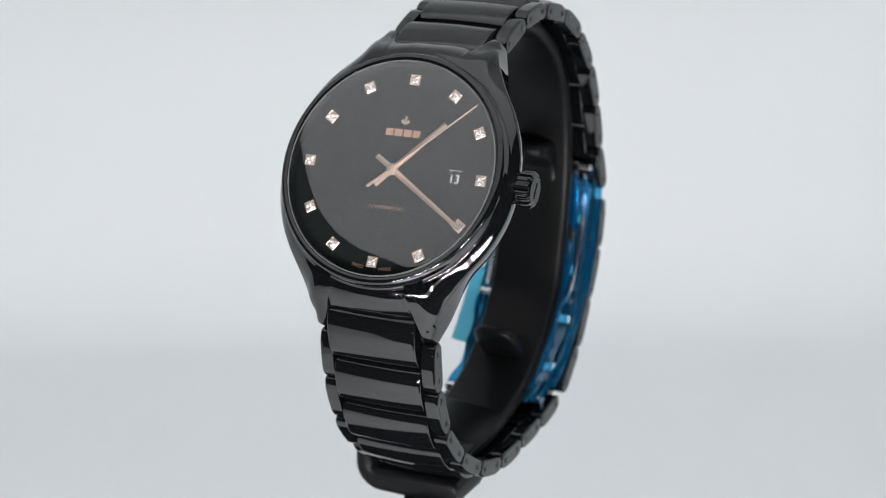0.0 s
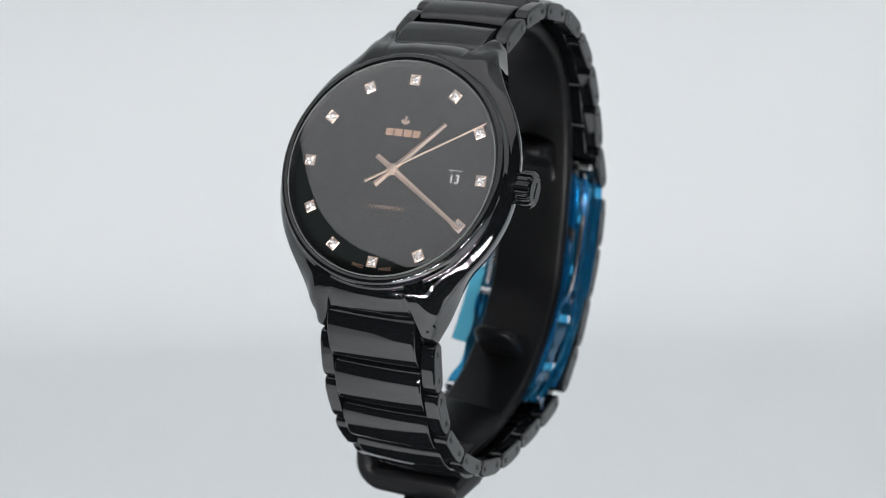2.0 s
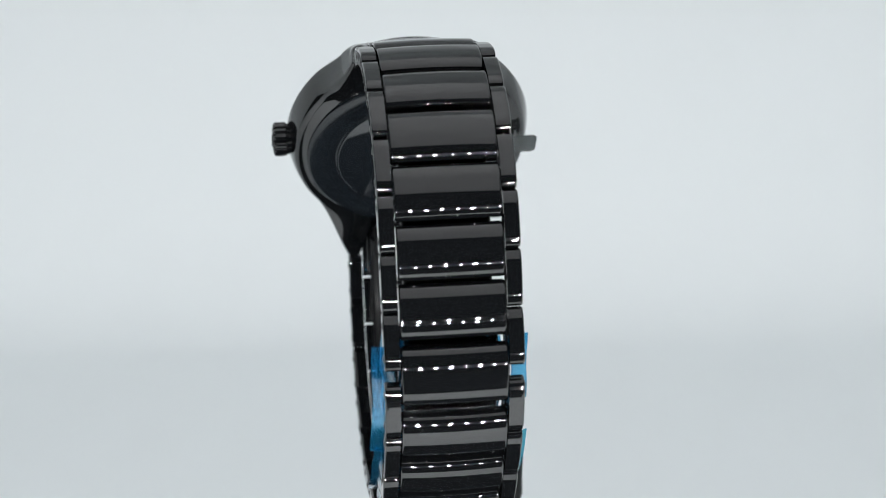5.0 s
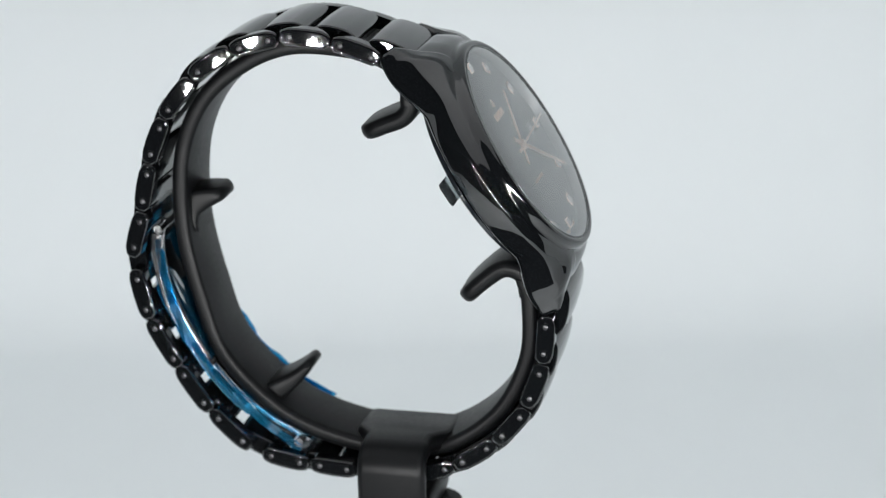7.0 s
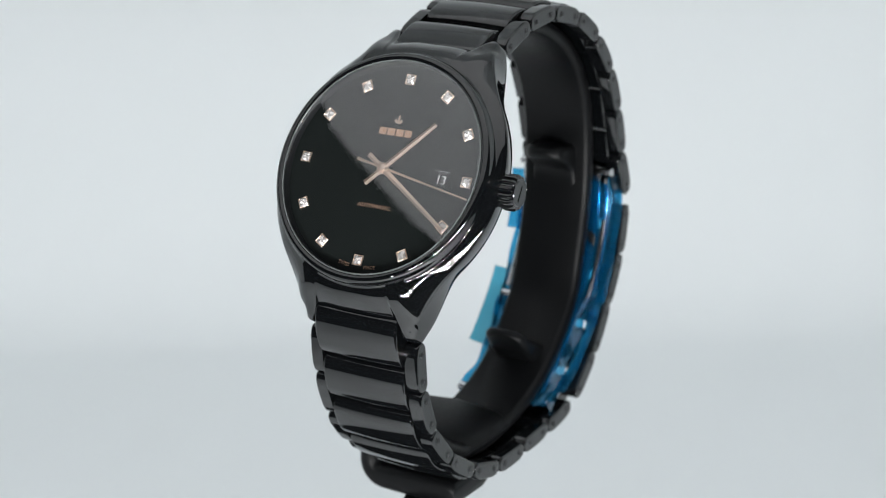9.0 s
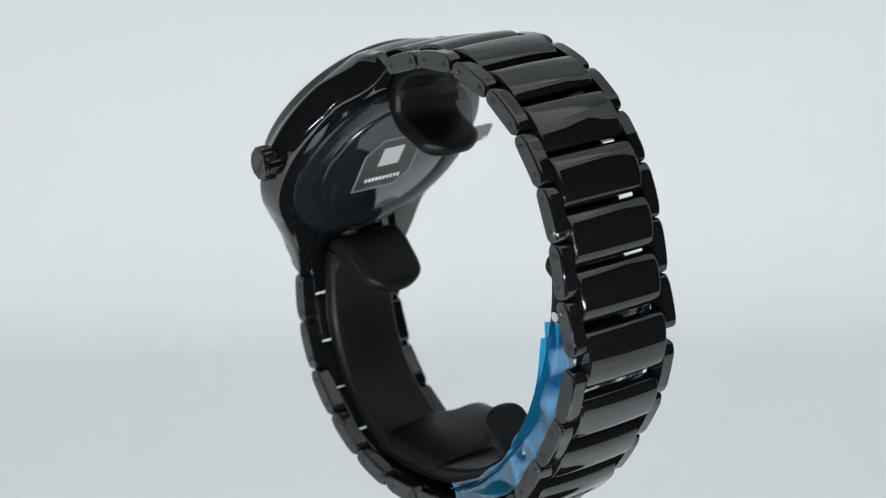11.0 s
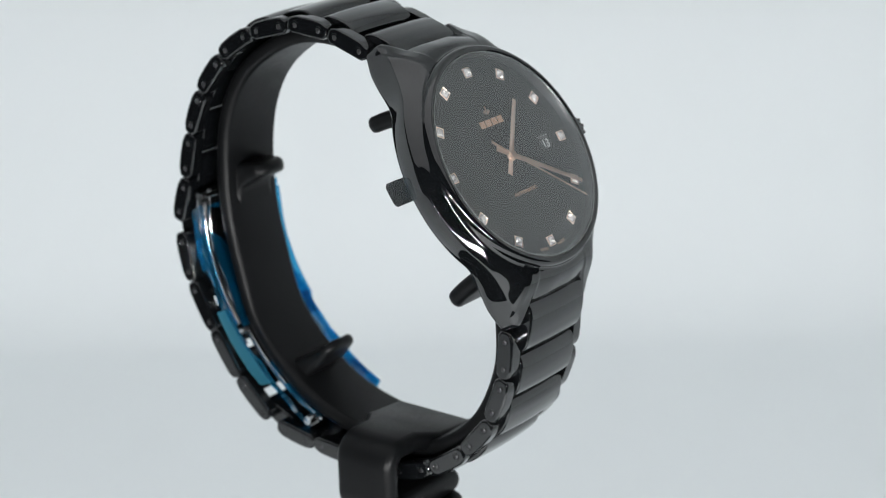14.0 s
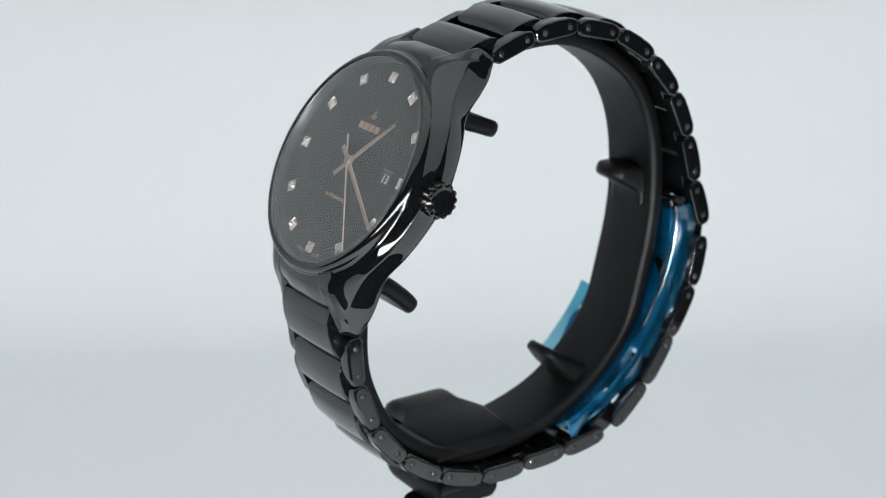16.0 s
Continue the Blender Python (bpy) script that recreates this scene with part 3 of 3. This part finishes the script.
def build_film():
    film = thing("protective_film", "crumpled translucent blue plastic film on the clasp", "plastic film")
    pts = spline(CLASP_PATH, 5)

    def run(a, b, x0, x1, lift0, lift1, steps=14):
        rows = []
        for i in range(a, b):
            d = (pts[min(i + 1, len(pts) - 1)] - pts[max(i - 1, 0)]).normalized()
            inward = Vector((d[1], -d[0]))
            if inward.dot(Vector((28, -18)) - pts[i]) < 0:
                inward = -inward
            line = []
            for k in range(steps + 1):
                f = k / steps
                x, l = x0 + (x1 - x0) * f, lift0 + (lift1 - lift0) * f
                line.append((x, pts[i][0] + inward[0] * l, pts[i][1] + inward[1] * l))
            rows.append(line)
        return rows
    part("film_sheet", sheet(run(3, 25, -7.4, 8.8, 0.7, 0.9, 20), "film_sheet", FILM, crumple=0.85), FILM, film, at=SEAT)
    part("film_sheet", sheet(run(22, 46, -7.2, 8.8, 0.5, 0.8, 20), "film_sheet", FILM, crumple=0.85, seed=7), FILM, film, at=SEAT)
    # side skirts
    part("film_flap", sheet(run(2, 27, 8.6, 9.8, -3.0, 1.5, 10), "film_flap", FILM, crumple=1.0, seed=3), FILM, film, at=SEAT)
    part("film_flap", sheet(run(22, 46, 8.6, 9.8, -2.4, 1.5, 10), "film_flap", FILM, crumple=1.0, seed=4), FILM, film, at=SEAT)
    part("film_flap", sheet(run(5, 27, -8.4, -9.2, -1.8, 0.8, 8), "film_flap", FILM, crumple=0.75, seed=5), FILM, film, at=SEAT)
    part("film_flap", sheet(run(25, 46, -8.2, -9.0, -1.5, 0.5, 8), "film_flap", FILM, crumple=0.75, seed=6), FILM, film, at=SEAT)
    # free edges standing out; one is paler, backlight put into its film's colour
    for a, b, x0, x1, l0, l1, k, skin in ((4, 24, 8.8, 11.5, 0.0, 0.6, 9, FILM), (22, 40, 9.0, 11.0, 0.2, 0.6, 11, FILM), (36, 44, 9.0, 10.4, 0.3, 1.3, 12, FILM), (3, 15, -8.6, -11.2, -0.6, 0.4, 13, FILM), (20, 34, -8.6, -12.0, -0.4, 0.6, 14, BACKLITFILM)):
        part("film_edge", sheet(run(a, b, x0, x1, l0, l1, 8), "film_edge", skin, crumple=0.25, seed=k), skin, film, at=SEAT)
    return film


def build_stand():
    stand = thing("watch_stand", "matt black plastic C-shaped watch stand with curved tabs", "watch stand")
    ring = [(16.9, 7.6), (17.3, 11.2), (20.6, 14.6), (27.2, 16.3), (36.3, 16.4), (44.2, 13.2), (51.4, 6.9), (55.4, -2.4), (56.0, -15), (53.6, -27), (49.6, -37.8), (39.2, -47.6),
            (25.8, -52.0), (13.2, -51.8), (2.9, -44.8), (-2.2, -34.5), (-2.6, -24.5), (-1.6, -20.6)]
    rows = [(p[0], p[1], 6.5, 1.35) for p in spline(ring, 6)]
    part("ring", band(rows, 0.95), PLASTIC, stand, "matt black open ring", SEAT)
    part("tab", band(tongue([(17.4, 11.6), (16.6, 8.0), (18.0, 5.3), (21.6, 3.6), (25.8, 1.7)], 6.3, 5.5, 1.6, 1.35), 1.2), PLASTIC, stand, "curved upper tab", SEAT)
    part("tab", band(tongue([(-2.4, -23.6), (-1.6, -20.3), (1.6, -19.3), (5.4, -22.0), (9.3, -26.0)], 6.3, 5.5, 1.6, 1.35), 1.2), PLASTIC, stand, "curved lower tab", SEAT)
    part("fin", band(tongue([(56.0, -12.0), (53.4, -10.8), (51.2, -10.1), (49.0, -9.4)], 4.2, 3.4, 2.6, 0.9, 4, 0.9), 0.9), PLASTIC, stand, at=SEAT)
    part("fin", band(tongue([(45.0, -46.5), (41.6, -44.2), (38.2, -41.7), (35.1, -38.5)], 4.6, 3.6, 2.4, 0.7, 5, 0.9), 0.9), PLASTIC, stand, at=SEAT)
    # the arm: out to the side, down and back under the ring as a foot
    bm = bmesh.new()
    line = [(6.6, -52.3, 0.5), (5.6, -51.7, 1.0), (4.2, -51.1, 1.5), (-4.0, -50.6, 1.7), (-8.0, -49.9, 1.75), (-11.2, -49.8, 1.75)]
    for k in range(1, 7):
        a = radians(90 + 90 * k / 6)
        line.append((-11.6 + 2.8 * math.cos(a), -52.6 + 2.8 * math.sin(a), 1.7))
    line.append((-14.4, -56.5, 1.55))
    for k in range(7):
        a = radians(180 + 90 * k / 6)
        line.append((-11.6 + 2.8 * math.cos(a), -57.9 + 2.8 * math.sin(a), 1.6 + 0.1 * k))
    line += [(-4.0, -60.8, 2.3), (2.2, -60.8, 2.3), (3.1, -60.8, 2.0), (3.5, -60.8, 1.3)]
    rows = band([(x, z, 5.75 + 2.6 * smooth01(-7.4, -4.2, x) * (z > -55), t) for x, z, t in line], 1.3)
    for v in rows.verts:           # the bar runs across the ring: swap its axes
        v.co = Vector((v.co.y, v.co.x + 18.9 * MM, v.co.z))
    part("arm", rows, PLASTIC, stand, "square-bent black arm and foot", SEAT)
    # added out of view: a support, its wide disc darkening the lower links' reflections
    post = lathe([(0, -0.0), (88, 0.0), (88, 5.0), (86.5, 6.5), (5.5, 7.5), (5, 8), (5, H / MM - 63.0), (0, H / MM - 63.0)], 48)
    part("post", post, PLASTIC, stand, "unseen round black post on an added wide dark disc")
    return stand


build_box()
build_led_panel("led_bar", LED_Y, LED_Z, 90, 3, 0.0220, 0.42)
watch = thing("wristwatch", "polished black ceramic wristwatch with rose gold hands and diamond markers", "watch")
build_case(watch)
second_hand = build_dial(watch)
build_crown(watch)
build_case_back(watch)
build_bracelet(watch)
build_clasp(watch)
film = build_film()
stand = build_stand()

# ---- what moves ----
REST = 693.4
TURNS = [(0.0, REST), (1.1, REST), (2.05, REST), (2.2, REST - 1.4), (2.35, REST - 5.6), (2.5, 681.0), (2.9, 659.8), (3.5, 628.2), (4.0, 600.7), (5.0, 546.1), (6.0, 491.5), (7.0, 436.9),
         (8.0, 382.2), (9.0, 327.3), (10.0, 272.4), (11.0, 217.4), (12.0, 162.4), (13.0, 107.4), (14.0, 52.9), (14.5, 25.1), (15.0, -2.25), (15.5, -29.8), (16.0, -58.4)]


def motions():
    for ob in (watch, film, stand):
        walk(ob, [(t, pose(0, 0, 0, 0, 0, a)) for t, a in TURNS])
    walk(second_hand, [(t, DIAL @ pose(0, 0, 0, 0, 0, -(45.9 + 6.0 * t))) for t in (0.0, 4.0, 8.0, 12.0, 16.0)])


motions()
